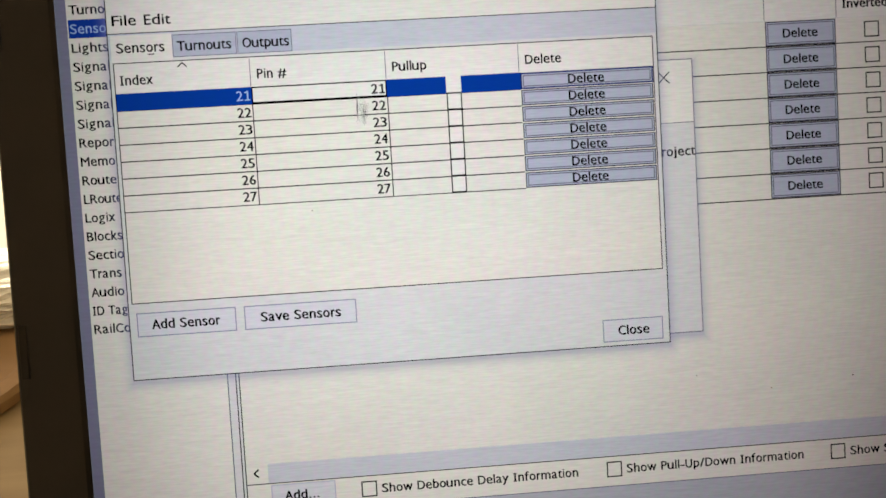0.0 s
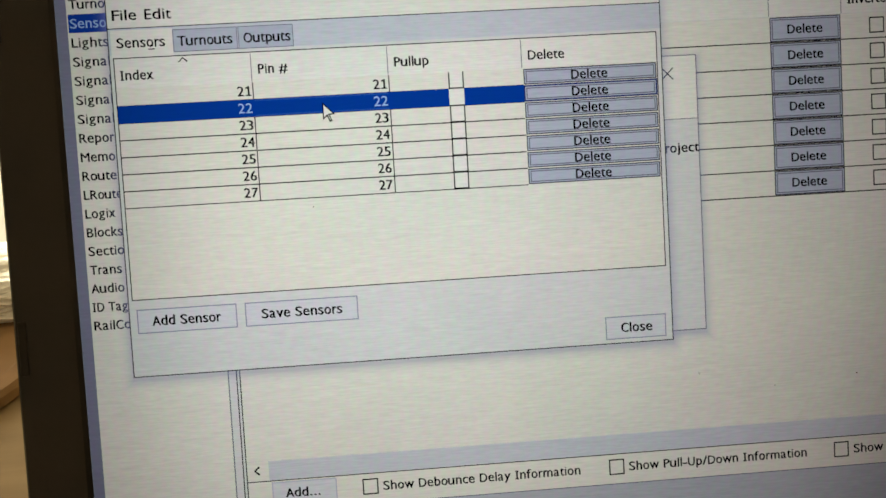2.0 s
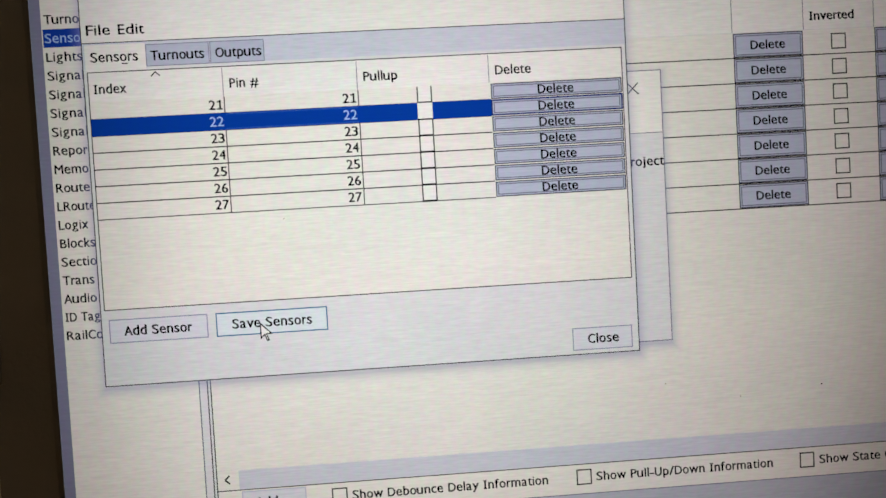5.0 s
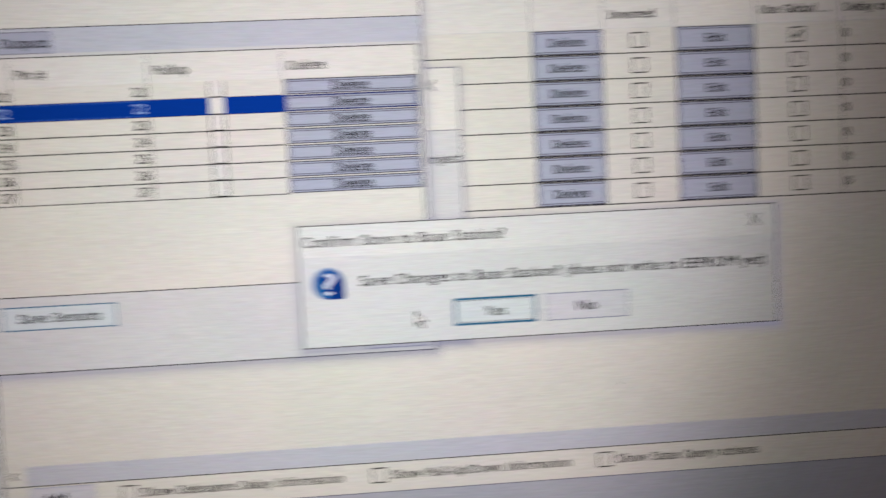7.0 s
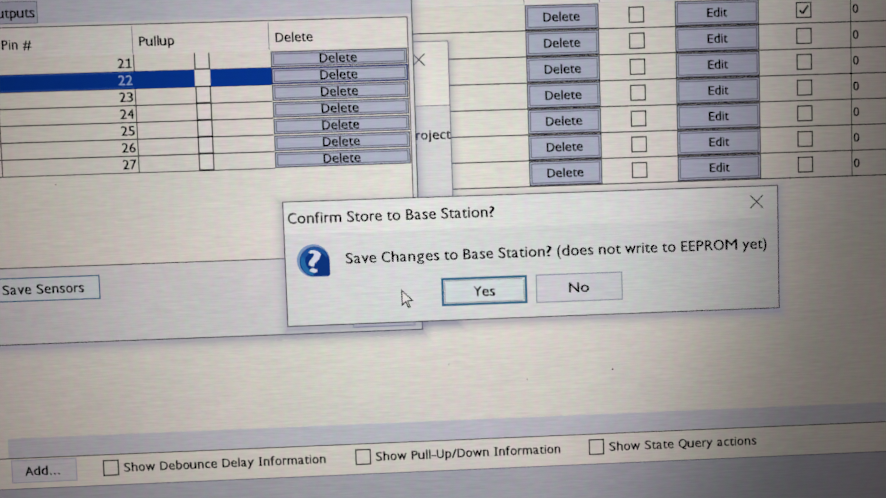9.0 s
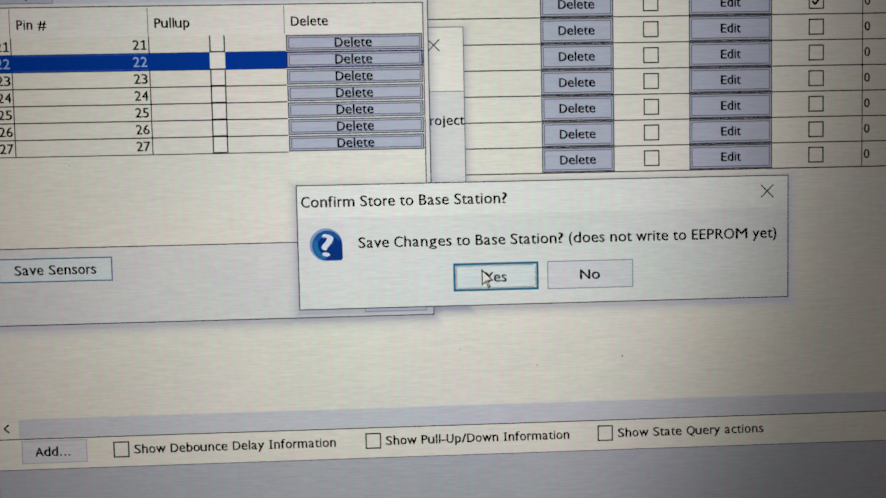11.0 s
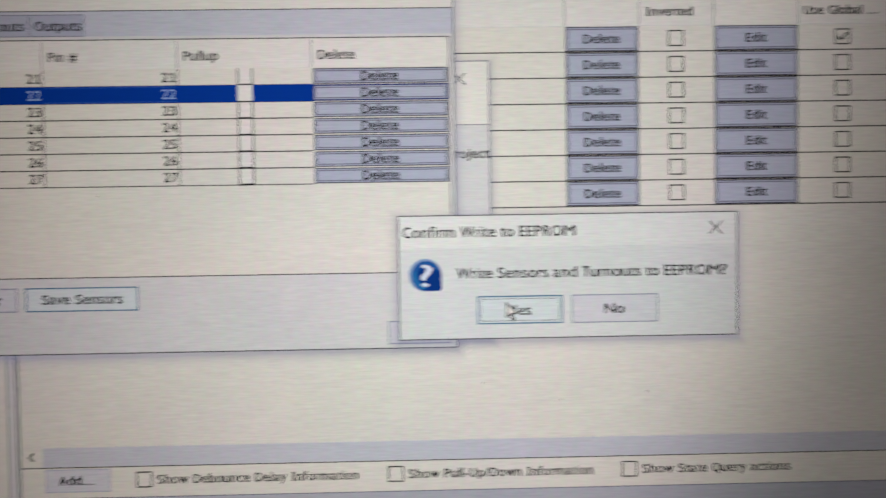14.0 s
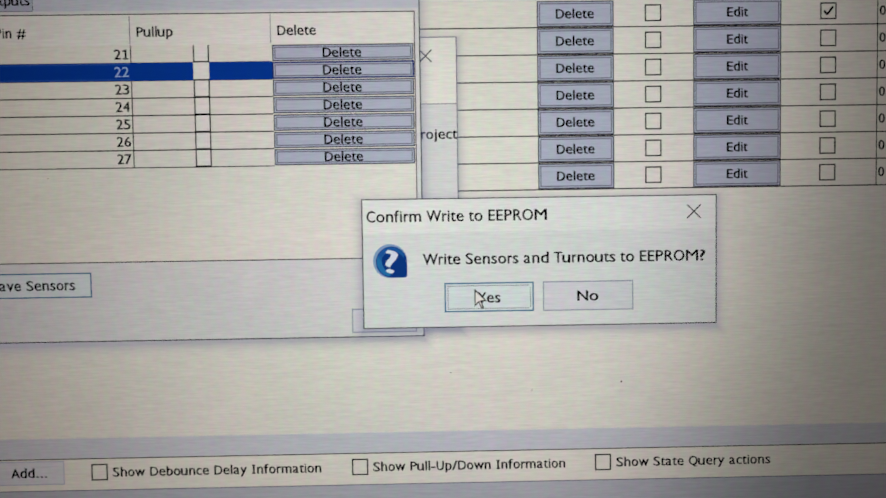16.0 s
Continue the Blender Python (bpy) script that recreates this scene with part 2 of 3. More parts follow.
def box(x0, y0, z0, x1, y1, z1, bevel=0.0, segments=2):
    bm = bmesh.new()
    add_box(bm, x0, y0, z0, x1, y1, z1, bevel, segments)
    bmesh.ops.recalc_face_normals(bm, faces=bm.faces)
    return bm


# ---- display image helpers: places in dots (u right, v down), layer out of the display ----
CACHE = {}


def origin(ob):
    """The place of a part in its thing's space."""
    p = Vector((0, 0, 0))
    while ob.parent is not None:
        p += ob.location
        ob = ob.parent
    return p


def place(name, me, u, v, layer, parent, label=""):
    ob = new(name, me)
    ob.parent = parent
    ob.location = Vector((u * S, -layer * LAY, -v * S)) - origin(parent)
    return tagged(ob, label)


def flat_bars(bars):
    """Thin plates (u0, v0, u1, v1) as one bmesh, in dots from the part's own corner."""
    bm = bmesh.new()
    for u0, v0, u1, v1 in bars:
        add_box(bm, u0 * S, 0, -v1 * S, u1 * S, LAY * 0.7, -v0 * S)
    bmesh.ops.recalc_face_normals(bm, faces=bm.faces)
    return bm


def rect(name, u0, v0, u1, v1, layer, mat, parent, label=""):
    key = ("r", round(u1 - u0, 2), round(v1 - v0, 2), mat.name)
    if key not in CACHE:
        CACHE[key] = mesh_of(name, flat_bars([(0, 0, u1 - u0, v1 - v0)]), mat)
    return place(name, CACHE[key], u0, v0, layer, parent, label)


def outline(name, u0, v0, u1, v1, w, layer, mat, parent, label=""):
    a, b = u1 - u0, v1 - v0
    key = ("o", round(a, 2), round(b, 2), w, mat.name)
    if key not in CACHE:
        CACHE[key] = mesh_of(name, flat_bars([(0, 0, a, w), (0, b - w, a, b), (0, w, w, b - w), (a - w, w, a, b - w)]), mat)
    return place(name, CACHE[key], u0, v0, layer, parent, label)


def strokes(name, lines, w, u, v, layer, mat, parent, label=""):
    """Straight pen strokes between points, in dots from (u, v)."""
    bm = bmesh.new()
    for k, ((a, b), (c, d)) in enumerate(lines):
        length = math.hypot(c - a, d - b)
        nx, ny = -(d - b) / length * w / 2, (c - a) / length * w / 2
        quad = [(a + nx, b + ny), (c + nx, d + ny), (c - nx, d - ny), (a - nx, b - ny)]
        face = bm.faces.new([bm.verts.new((x * S, -k * LAY * 0.02, -y * S)) for x, y in quad])
        ext = bmesh.ops.extrude_face_region(bm, geom=[face])
        bmesh.ops.translate(bm, vec=(0, LAY * 0.5, 0), verts=[e for e in ext["geom"] if isinstance(e, bmesh.types.BMVert)])
    bmesh.ops.recalc_face_normals(bm, faces=bm.faces)
    return place(name, mesh_of(name, bm, mat), u, v, layer, parent, label)


def polygon(name, pts, layer, mat, parent, u=0, v=0, label="", thick=0.6):
    bm = bmesh.new()
    face = bm.faces.new([bm.verts.new((x * S, 0, -y * S)) for x, y in pts])
    ext = bmesh.ops.extrude_face_region(bm, geom=[face])
    bmesh.ops.translate(bm, vec=(0, LAY * thick, 0), verts=[e for e in ext["geom"] if isinstance(e, bmesh.types.BMVert)])
    bmesh.ops.recalc_face_normals(bm, faces=bm.faces)
    return place(name, mesh_of(name, bm, mat), u, v, layer, parent, label)


def raw_words(words):
    key = ("raw", words)
    if key not in CACHE:
        cu = bpy.data.curves.new("words", "FONT")
        cu.body, cu.size, cu.resolution_u = words, 1.0, 3
        ob = new("words", cu)
        deps = bpy.context.evaluated_depsgraph_get()
        me = bpy.data.meshes.new_from_object(ob.evaluated_get(deps))
        pts = np.array([v.co[:2] for v in me.vertices])
        CACHE[key] = pts, [tuple(p.vertices) for p in me.polygons]
        bpy.data.objects.remove(ob)
        bpy.data.curves.remove(cu)
        bpy.data.meshes.remove(me)
    return CACHE[key]


# widths of the letters in thousandths of their size: the table face and the message face
LETTERS = "abcdefghijklmnopqrstuvwxyzABCDEFGILMNOPQRSTUWY0123456789 #?()/-."
TABLE_FACE = dict(zip(LETTERS, (
    525, 553, 461, 553, 527, 352, 553, 558, 229, 282, 498, 229, 840, 558, 543, 553, 553, 360, 447, 334, 558, 498, 742, 495, 498, 444,
    600, 589, 601, 678, 561, 523, 667, 373, 498, 771, 668, 708, 551, 708, 621, 557, 584, 656, 902, 577) + (546,) * 10 + (313, 728, 474, 383, 383, 382, 363, 303)))
MESSAGE_FACE = dict(zip(LETTERS, (
    509, 588, 462, 589, 523, 313, 589, 566, 242, 242, 497, 242, 861, 566, 586, 588, 589, 347, 424, 339, 566, 479, 723, 459, 484, 453,
    645, 573, 619, 701, 506, 488, 687, 266, 470, 898, 748, 754, 560, 754, 598, 531, 524, 687, 934, 553) + (539,) * 10 + (274, 591, 448, 302, 302, 390, 400, 217)))
TABLE_HEIGHTS, MESSAGE_HEIGHTS = (-0.28, 0.0, 0.76, 1.06), (-0.28, 0.0, 0.72, 1.03)


def bearings(ch):
    """Free space before and behind a letter."""
    left = 72 if ch in "bhiklmnprBDEFILMNPRU" else 45 if ch in "acdegoqsCGOQS023456789(.#" else 85 if ch == "1" else 14
    right = 70 if ch in "adghijlmnquGIMNU" else 45 if ch in "bceopsBCDEOQSP023456789().#" else 56 if ch == "1" else 10
    if ch in ".?":
        left = right = 92 if ch == "." else 62
    return left, right


def letter(ch, wide):
    """One letter's corner points, 0 to 1 across and in capital heights, and its faces. wide: its breadth in thousandths."""
    if ch == "1" or (ch == "I" and wide > 200):
        stem, thin = 95.0 / wide, 0.115
        mid = 0.5 if ch == "I" else 0.56
        a, b = mid - stem / 2, mid + stem / 2
        quads = [((a, thin), (b, thin), (b, 1 - thin if ch == "I" else 1.0), (a, 1 - thin if ch == "I" else 1.0)),
                 ((0.0, 0.0), (1.0, 0.0), (1.0, thin), (0.0, thin))]
        if ch == "I":
            quads.append(((0.0, 1 - thin), (1.0, 1 - thin), (1.0, 1.0), (0.0, 1.0)))
        else:
            quads.append(((0.04, 0.76), (a, 0.80), (a, 0.94), (0.04, 0.88)))
        return np.array([c for q in quads for c in q]), [tuple(range(4 * k, 4 * k + 4)) for k in range(len(quads))]
    pts, faces = raw_words(ch)
    x0, x1 = pts[:, 0].min(), pts[:, 0].max()
    return np.stack([(pts[:, 0] - x0) / (x1 - x0), pts[:, 1]], 1), faces


def write(words, u0, u1, vc, cap, layer, parent, mat=None, bold=0.5, name="caption", label="", message=False):
    """Words from u0 to u1, capitals cap dots high, centred on the height vc. bold: dots by which the strokes are widened."""
    mat = mat or BLACK
    key = ("w", words, round(u1 - u0, 2), cap, mat.name, bold, message)
    if key not in CACHE:
        widths, heights = (MESSAGE_FACE, MESSAGE_HEIGHTS) if message else (TABLE_FACE, TABLE_HEIGHTS)
        first, last = bearings(words[0])[0], bearings(words[-1])[1]
        run = (u1 - u0 - bold) / (sum(widths[c] for c in words) - first - last)
        high = cap * 1.05 - bold * 0.4
        pen, verts, polys = -first, [], []
        for ch in words:
            if ch != " ":
                lb, rb = bearings(ch)
                wide = widths[ch] - lb - rb
                pts, faces = letter(ch, wide)
                x = (pen + lb + pts[:, 0] * wide) * run * S
                if ch in "1I" and pts[:, 1].max() <= 1.0 and pts[:, 1].max() > 0.9:
                    z = pts[:, 1]
                elif ch.islower() or ch in "()":
                    z = np.interp(pts[:, 1], (-0.23, 0.0, 0.449, 0.682), heights)
                else:
                    z = pts[:, 1] / 0.682
                z = (z - 0.5) * high * S
                for k, (dx, dz) in enumerate(((0, 0.2), (1, -0.2)) if bold else ((0, 0),)):
                    polys += [tuple(i + len(verts) for i in f) for f in faces]
                    verts += [(p + dx * bold * S, -k * 0.06 * LAY, q + dz * bold * S) for p, q in zip(x, z)]
            pen += widths[ch]
        me = bpy.data.meshes.new(name)
        me.from_pydata(verts, [], polys)
        me.materials.append(mat)
        CACHE[key] = me
    return place(name, CACHE[key], u0, vc, layer, parent, label)


def soft_shade(u0, v0, u1, v1, reach, layer, parent, drop=3):
    """The fading rim round a floating window."""
    bm = bmesh.new()
    fade = bm.verts.layers.float.new("fade")
    rings = []
    levels = ((0.0, 1.0), (0.2, 0.62), (0.45, 0.3), (0.7, 0.1), (1.0, 0.0))
    for f, a in levels:
        r = reach * f
        cs = [(u0 - r, v0 + drop - r), (u1 + r, v0 + drop - r), (u1 + r, v1 + drop + r), (u0 - r, v1 + drop + r)]
        ring = []
        for k, (x, y) in enumerate(cs):
            vert = bm.verts.new((x * S, 0, -y * S))
            vert[fade] = a
            ring.append(vert)
        rings.append(ring)
    for a, b in zip(rings, rings[1:]):
        for k in range(4):
            bm.faces.new((a[k], a[(k + 1) % 4], b[(k + 1) % 4], b[k]))
    bm.faces.new(rings[0])
    ob = place("drop_shadow", mesh_of("drop_shadow", bm, SHADE), 0, 0, layer, parent, "soft bluish window shadow")
    ob.visible_shadow = False
    return ob


def button(name, words, u0, v0, u1, v1, t0, t1, cap, layer, parent, face, edge, inner=False, label="", message=False):
    """A push button: face, edge lines and its caption."""
    b = rect(name, u0, v0, u1, v1, layer, face, parent, label)
    outline("button_edge", u0, v0, u1, v1, 1.0, layer + 0.8, edge, b)
    if inner:
        outline("button_bevel", u0 + 2.1, v0 + 2.0, u1 - 2.1, v1 - 2.0, 0.9, layer + 0.8, SOFTLINE, b)
    write(words, t0, t1, (v0 + v1) / 2, cap, layer + 1.6, b, bold=0.68, message=message)
    return b


def close_mark(u, v, r, layer, parent):
    return strokes("close_mark", [((-r, -r), (r, r)), ((-r, r), (r, -r))], 1.1, u, v, layer, BLACK, parent)


# ---- the room ----
def setting(name, bm, mat, label=""):
    ob = new(name, mesh_of(name, bm, mat))
    return tagged(ob, label, name.split("_")[0], kind="structure")


def build_room():
    setting("floor", box(-1.8, -1.7, -0.05, 1.8, 2.4, 0.0), CARPET, "beige carpeted floor")
    setting("ceiling", box(-1.8, -1.7, 2.4, 1.8, 2.4, 2.45), CEILING_PAINT, "white painted ceiling")
    bm = bmesh.new()
    for x0, z0, x1, z1 in ((-1.8, 0, -1.55, 2.4), (-0.35, 0, 1.8, 2.4), (-1.55, 2.06, -0.35, 2.4), (-1.55, 0, -0.35, 0.04)):
        add_box(bm, x0, 2.4, z0, x1, 2.5, z1)
    setting("wall_north", bm, PAINT, "cream painted wall with an assumed door opening")
    setting("wall_south", box(-1.8, -1.8, 0.0, 1.8, -1.7, 2.4), PAINT, "cream painted wall")
    setting("wall_east", box(1.8, -1.8, 0.0, 1.9, 2.5, 2.4), PAINT, "cream painted wall")
    setting("wall_west", box(-1.9, -1.8, 0.0, -1.8, 2.5, 2.4), PAINT, "cream painted wall")
    # assumed door, added to explain the bright patch left of the laptop
    d = tagged(new("assumed_door_1"), "assumed white door frame, added as an opening for daylight", "door", kind="structure")
    bm = bmesh.new()
    for x0, z0, x1, z1 in ((-1.55, 0.04, -1.5, 2.06), (-0.4, 0.04, -0.35, 2.06), (-1.5, 0.04, -0.4, 0.09), (-1.5, 2.01, -0.4, 2.06)):
        add_box(bm, x0, 2.42, z0, x1, 2.46, z1)
    part("door_frame", bm, FRAME_PAINT, d)
    # added glowing sheet that makes the background beyond the opening bright
    glow = bpy.data.materials.new("added_backdrop_glow")
    glow.use_nodes = True
    p = glow.node_tree.nodes["Principled BSDF"]
    p.inputs["Base Color"].default_value = (0.8, 0.76, 0.66, 1)
    p.inputs["Emission Color"].default_value, p.inputs["Emission Strength"].default_value = (1.0, 0.88, 0.64, 1), 0.75
    setting("backdrop", box(-2.6, 3.0, -0.3, 0.4, 3.02, 2.6), glow, "glowing sheet added beyond the assumed door for a bright background")


def build_table():
    t = thing("table", "pale wooden table with clear grain under the laptop", "table", at=pose(0, 0.25, 0))
    part("tabletop", box(-1.0, -0.8, DESK - 0.03, 0.9, 0.21, DESK, 0.004), TABLE_WOOD, t)
    for x in (-0.93, 0.83):
        for y in (-0.73, 0.14):
            part("leg", box(x - 0.03, y - 0.03, 0.0, x + 0.03, y + 0.03, DESK - 0.03, 0.004), TABLE_WOOD, t)


def build_board():
    """The brown round board that lies on the table behind the laptop."""
    b = thing("round_board", "brown round wooden board lying on the table", "board", at=pose(-0.385, 0.304, DESK))
    bm = bmesh.new()
    r, prof = 0.145, ((0.0, 0.0), (0.985, 0.0), (1.0, 0.002), (1.0, 0.006), (0.985, 0.008), (0.93, 0.0084), (0.915, 0.007), (0.0, 0.007))
    rings = [[bm.verts.new((r * f * math.cos(k * math.tau / 64), r * f * math.sin(k * math.tau / 64), z)) for k in range(64)] for f, z in prof[1:-1]]
    for a, c in zip(rings, rings[1:]):
        for k in range(64):
            bm.faces.new((a[k], a[(k + 1) % 64], c[(k + 1) % 64], c[k]))
    bm.faces.new(rings[-1])
    bm.faces.new(list(reversed(rings[0])))
    part("board", bm, BOARD_WOOD, b)


def build_bag():
    """A crumpled white bag behind the board."""
    bm = bmesh.new()
    bmesh.ops.create_icosphere(bm, subdivisions=5, radius=1.0)
    for v in bm.verts:
        d = v.co.normalized()
        k = 1 + 0.22 * noise.noise(d * 2.3) + 0.13 * abs(noise.noise(d * 6.0)) + 0.05 * abs(noise.noise(d * 15.0))
        v.co = Vector((d.x * 0.10 * k, d.y * 0.045 * k, max(0.0, 0.008 + d.z * 0.014 * k)))
    me = mesh_of("plastic_bag", bm, BAG)
    ob = new("plastic_bag", me)
    ob.matrix_world = pose(-0.295, 0.358, DESK + 0.007, 0, 0, 12)
    tagged(ob, "crumpled white plastic bag lying on the table", "bag")


def build_laptop():
    """Lid with bezel and display, and the base it is hinged to."""
    lap = thing("laptop", "black plastic laptop open on the table, display lit", "laptop", at=LID)
    top, bot, left, right = 20, 788, -1.4, 1364.6          # lit area in dots
    rim, chin = 61, 78
    x0, x1, z0, z1 = (left - rim) * S, (right + rim) * S, -(bot + chin) * S, -(top - rim) * S
    part("lid_shell", box(x0, 0.0016, z0, x1, 0.0075, z1, 0.0022, 3), PLASTIC, lap)
    # bezel: a frame raised round the panel with a chamfered inner edge
    bm = bmesh.new()
    outer = [(x0, z0), (x1, z0), (x1, z1), (x0, z1)]
    inn = [(left * S, -bot * S), (right * S, -bot * S), (right * S, -top * S), (left * S, -top * S)]
    def grow(pts, d):
        cx, cz = (pts[0][0] + pts[1][0]) / 2, (pts[0][1] + pts[2][1]) / 2
        return [(x + (d if x > cx else -d), z + (d if z > cz else -d)) for x, z in pts]
    loops = [(outer, 0.0016), (outer, -0.0004), (grow(outer, -0.0005), -0.0011), (grow(inn, 0.0012), -0.0011), (inn, -0.0001), (inn, 0.0015)]
    rings = [[bm.verts.new((x, y, z)) for x, z in pts] for pts, y in loops]
    for a, b in zip(rings, rings[1:]):
        for k in range(4):
            bm.faces.new((a[k], a[(k + 1) % 4], b[(k + 1) % 4], b[k]))
    bmesh.ops.recalc_face_normals(bm, faces=bm.faces)
    bz = part("bezel", bm, PLASTIC, lap, "matt black plastic bezel")
    for v in (431, 120):
        part("rubber_pad", box((left - rim + 4) * S, -0.0017, -(v + 26) * S, (left - rim + 12) * S, -0.0010, -(v - 26) * S, 0.0003), RUBBER, bz, "small black rubber bumper")
    panel = part("display_panel", box(left * S, 0.0, -bot * S, right * S, 0.0016, -top * S), BLACK, lap, "lit liquid crystal display panel")
    for u, v, r in ((671.4, 519.3, 0.7), (756.0, 512.7, 1.0), (595.0, 501.6, 0.7), (225.6, 313.8, 0.7)):
        bm = bmesh.new()
        bmesh.ops.create_icosphere(bm, subdivisions=1, radius=r * S)
        bmesh.ops.scale(bm, vec=(1.0, 0.15, 0.8), verts=bm.verts)
        bmesh.ops.translate(bm, vec=(u * S, -0.0005, -v * S), verts=bm.verts)
        part("dust_speck", bm, DUST, panel, "tiny dark dust speck")
    # base and hinges, level on the table
    inv = LID.inverted()
    cx = (x0 + x1) / 2 - 675 * S
    def flat(bm):
        bmesh.ops.transform(bm, matrix=inv, verts=bm.verts)
        return bm
    w = (x1 - x0) / 2
    base = part("base", flat(box(cx - w, -0.262, DESK + 0.003, cx + w, -0.012, DESK + 0.021, 0.003, 3)), PLASTIC, lap)
    for x in (-0.13, 0.13):
        part("hinge", flat(box(cx + x - 0.03, -0.018, DESK + 0.010, cx + x + 0.03, 0.004, DESK + 0.020, 0.003)), PLASTIC, lap)
        for y in (-0.245, -0.03):
            part("rubber_foot", flat(box(cx + x - 0.02, y - 0.006, DESK, cx + x + 0.02, y + 0.006, DESK + 0.004, 0.001)), RUBBER, base)
    for r in range(6):
        for c in range(15):
            kx, ky = cx - 0.142 + c * 0.0203, -0.035 - r * 0.0195
            part("key", flat(box(kx - 0.0088, ky - 0.0085, DESK + 0.020, kx + 0.0088, ky + 0.0085, DESK + 0.0228, 0.0008, 1)), KEYCAP, base)
    part("touchpad", flat(box(cx - 0.075, -0.245, DESK + 0.0205, cx + 0.025, -0.185, DESK + 0.0214, 0.0004, 1)), KEYCAP, base)


# ---- what the display shows ----
ROWS = 7


def build_main_window():
    w = thing("application_window", "wide application window with a side list and a sensor table", "program window", at=LID)
    rect("window_back", -1.4, 20, 1364.6, 788, 1, STRIP, w)
    rect("side_rim", -1.3, 20.2, 9.0, 740, 2, RIM, w, "grey blue window rim")
    rect("list_panel", 9.0, 60, 133.2, 740, 2, CREAM, w, "cream side list panel")
    rect("panel_gap", 134.2, 60, 144.6, 740, 2, PALE, w)
    for u in (133.2, 141.1, 144.2):
        rect("divider_line", u, 60, u + 1.0, 740, 3, LINE if u > 141 else SOFTLINE, w)
    words = (("Turno", 33), ("Senso", 33), ("Lights", 34), ("Signal", 34), ("Signal", 34), ("Signal", 34), ("Signal", 34), ("Repor", 32.5), ("Memo", 32),
             ("Route", 32), ("LRoute", 36), ("Logix", 28), ("Blocks", 33.5), ("Sectio", 33.5), ("Trans", 30), ("Audio", 31), ("ID Tags", 38), ("RailCo", 34.5))
    for k, (s, wd) in enumerate(words):
        v = 112.5 + 17.76 * k
        if k == 1:
            bar = rect("list_selection", 10.0, v - 8.6, 132, v + 8.6, 3, LIST_BLUE, w, "blue bar on the chosen entry")
            write(s, 11.5, 11.5 + wd, v, 8.3, 4, bar, WORDS_WHITE, bold=0.2)
        else:
            write(s, 11.5, 11.5 + wd, v, 8.3, 4, w, name="list_entry")
    # table field
    rect("table_field", 144.7, 60, 1350, 557.0, 2, CREAM, w, "cream table field")
    rect("table_header", 144.6, 120, 1349, 155.6, 2.6, WHITE, w, "white table header")
    rect("header_line", 144.6, 155.6, 1349, 156.2, 3, PALE, w)
    for u in (678.2, 751.2, 824.0, 907.6, 997.2, 1072.0, 1146.0):
        rect("header_divider", u, 121, u + 0.7, 155.5, 3, SOFTLINE, w)
    for s, a, b in (("Inverted", 758, 804), ("Use Global ...", 913, 986), ("Delay to ...", 1002, 1064), ("Delay to ...", 1076.5, 1138)):
        write(s, a, b, 142.4, 8.3, 4, w, name="header_text", bold=0.8)
    for k in range(ROWS):
        v = 156 + 25 * k
        c = v + 12.3
        rect("row_line", 145.3, v + 24.3, 1349, v + 25.4, 3, LINE, w)
        button("delete_button", "Delete", 679.2, v + 0.6, 750.6, v + 24.2, 696.8, 732.3, 8.4, 4, w, BUTTON, BUTTON_EDGE, True)
        button("edit_button", "Edit", 824.8, v + 0.6, 907.2, v + 24.2, 856.2, 876.2, 8.4, 4, w, BUTTON, BUTTON_EDGE, True)
        for u in (779.6, 943.6):
            outline("check_box", u, c - 7.8, u + 15.4, c + 7.8, 1.25, 4, LINE, w)
        for u in (997.2, 1072.0):
            rect("cell_line", u, v, u + 0.9, v + 24.4, 3.4, LINE, w)
            write("0", u + 2.2, u + 8.2, c, 8.4, 4, w, name="cell_value")
    strokes("check_tick", [((-4, 0), (-1, 3.4)), ((-1.3, 3.4), (4.4, -4))], 2.1, 951.3, 168.3, 5, LINE, w, "dark tick in the box")
    # scroll bar and foot
    rect("scroll_bar", 145.3, 557.2, 1350, 576.5, 3, CREAM, w)
    rect("scroll_thumb", 166, 557.6, 1130, 576.3, 3.8, TROUGH, w, "pale blue scroll thumb")
    strokes("scroll_arrow", [((2.5, -4), (-2, 0)), ((-2, 0), (2.5, 4))], 1.6, 154.5, 566.3, 4, LINE, w)
    rect("foot_panel", 145.3, 577.5, 1350, 606.8, 2.4, CREAM, w, "cream foot panel")
    rect("foot_line", 145.3, 576.6, 1350, 577.5, 3.4, LINE, w)
    rect("foot_edge", 145.3, 606.8, 1350, 607.6, 3.4, SOFTLINE, w)
    rect("status_bar", -1.2, 607.7, 1364, 787, 2.8, FOOT, w, "grey blue strip below the window")
    button("add_button", "Add...", 168, 578.6, 230.6, 601.4, 180.8, 214.4, 8.4, 4, w, BUTTON_GREY, BUTTON)
    for a, t0, t1, s in ((255.6, 275.6, 471.4, "Show Debounce Delay Information"), (500.4, 520.4, 702.6, "Show Pull-Up/Down Information"), (730.8, 751.2, 898.8, "Show State Query actions")):
        outline("check_box", a, 582.2, a + 15.4, 598.0, 1.3, 4, LINE, w)
        write(s, t0, t1, 590.3, 8.4, 4, w, name="option_text")


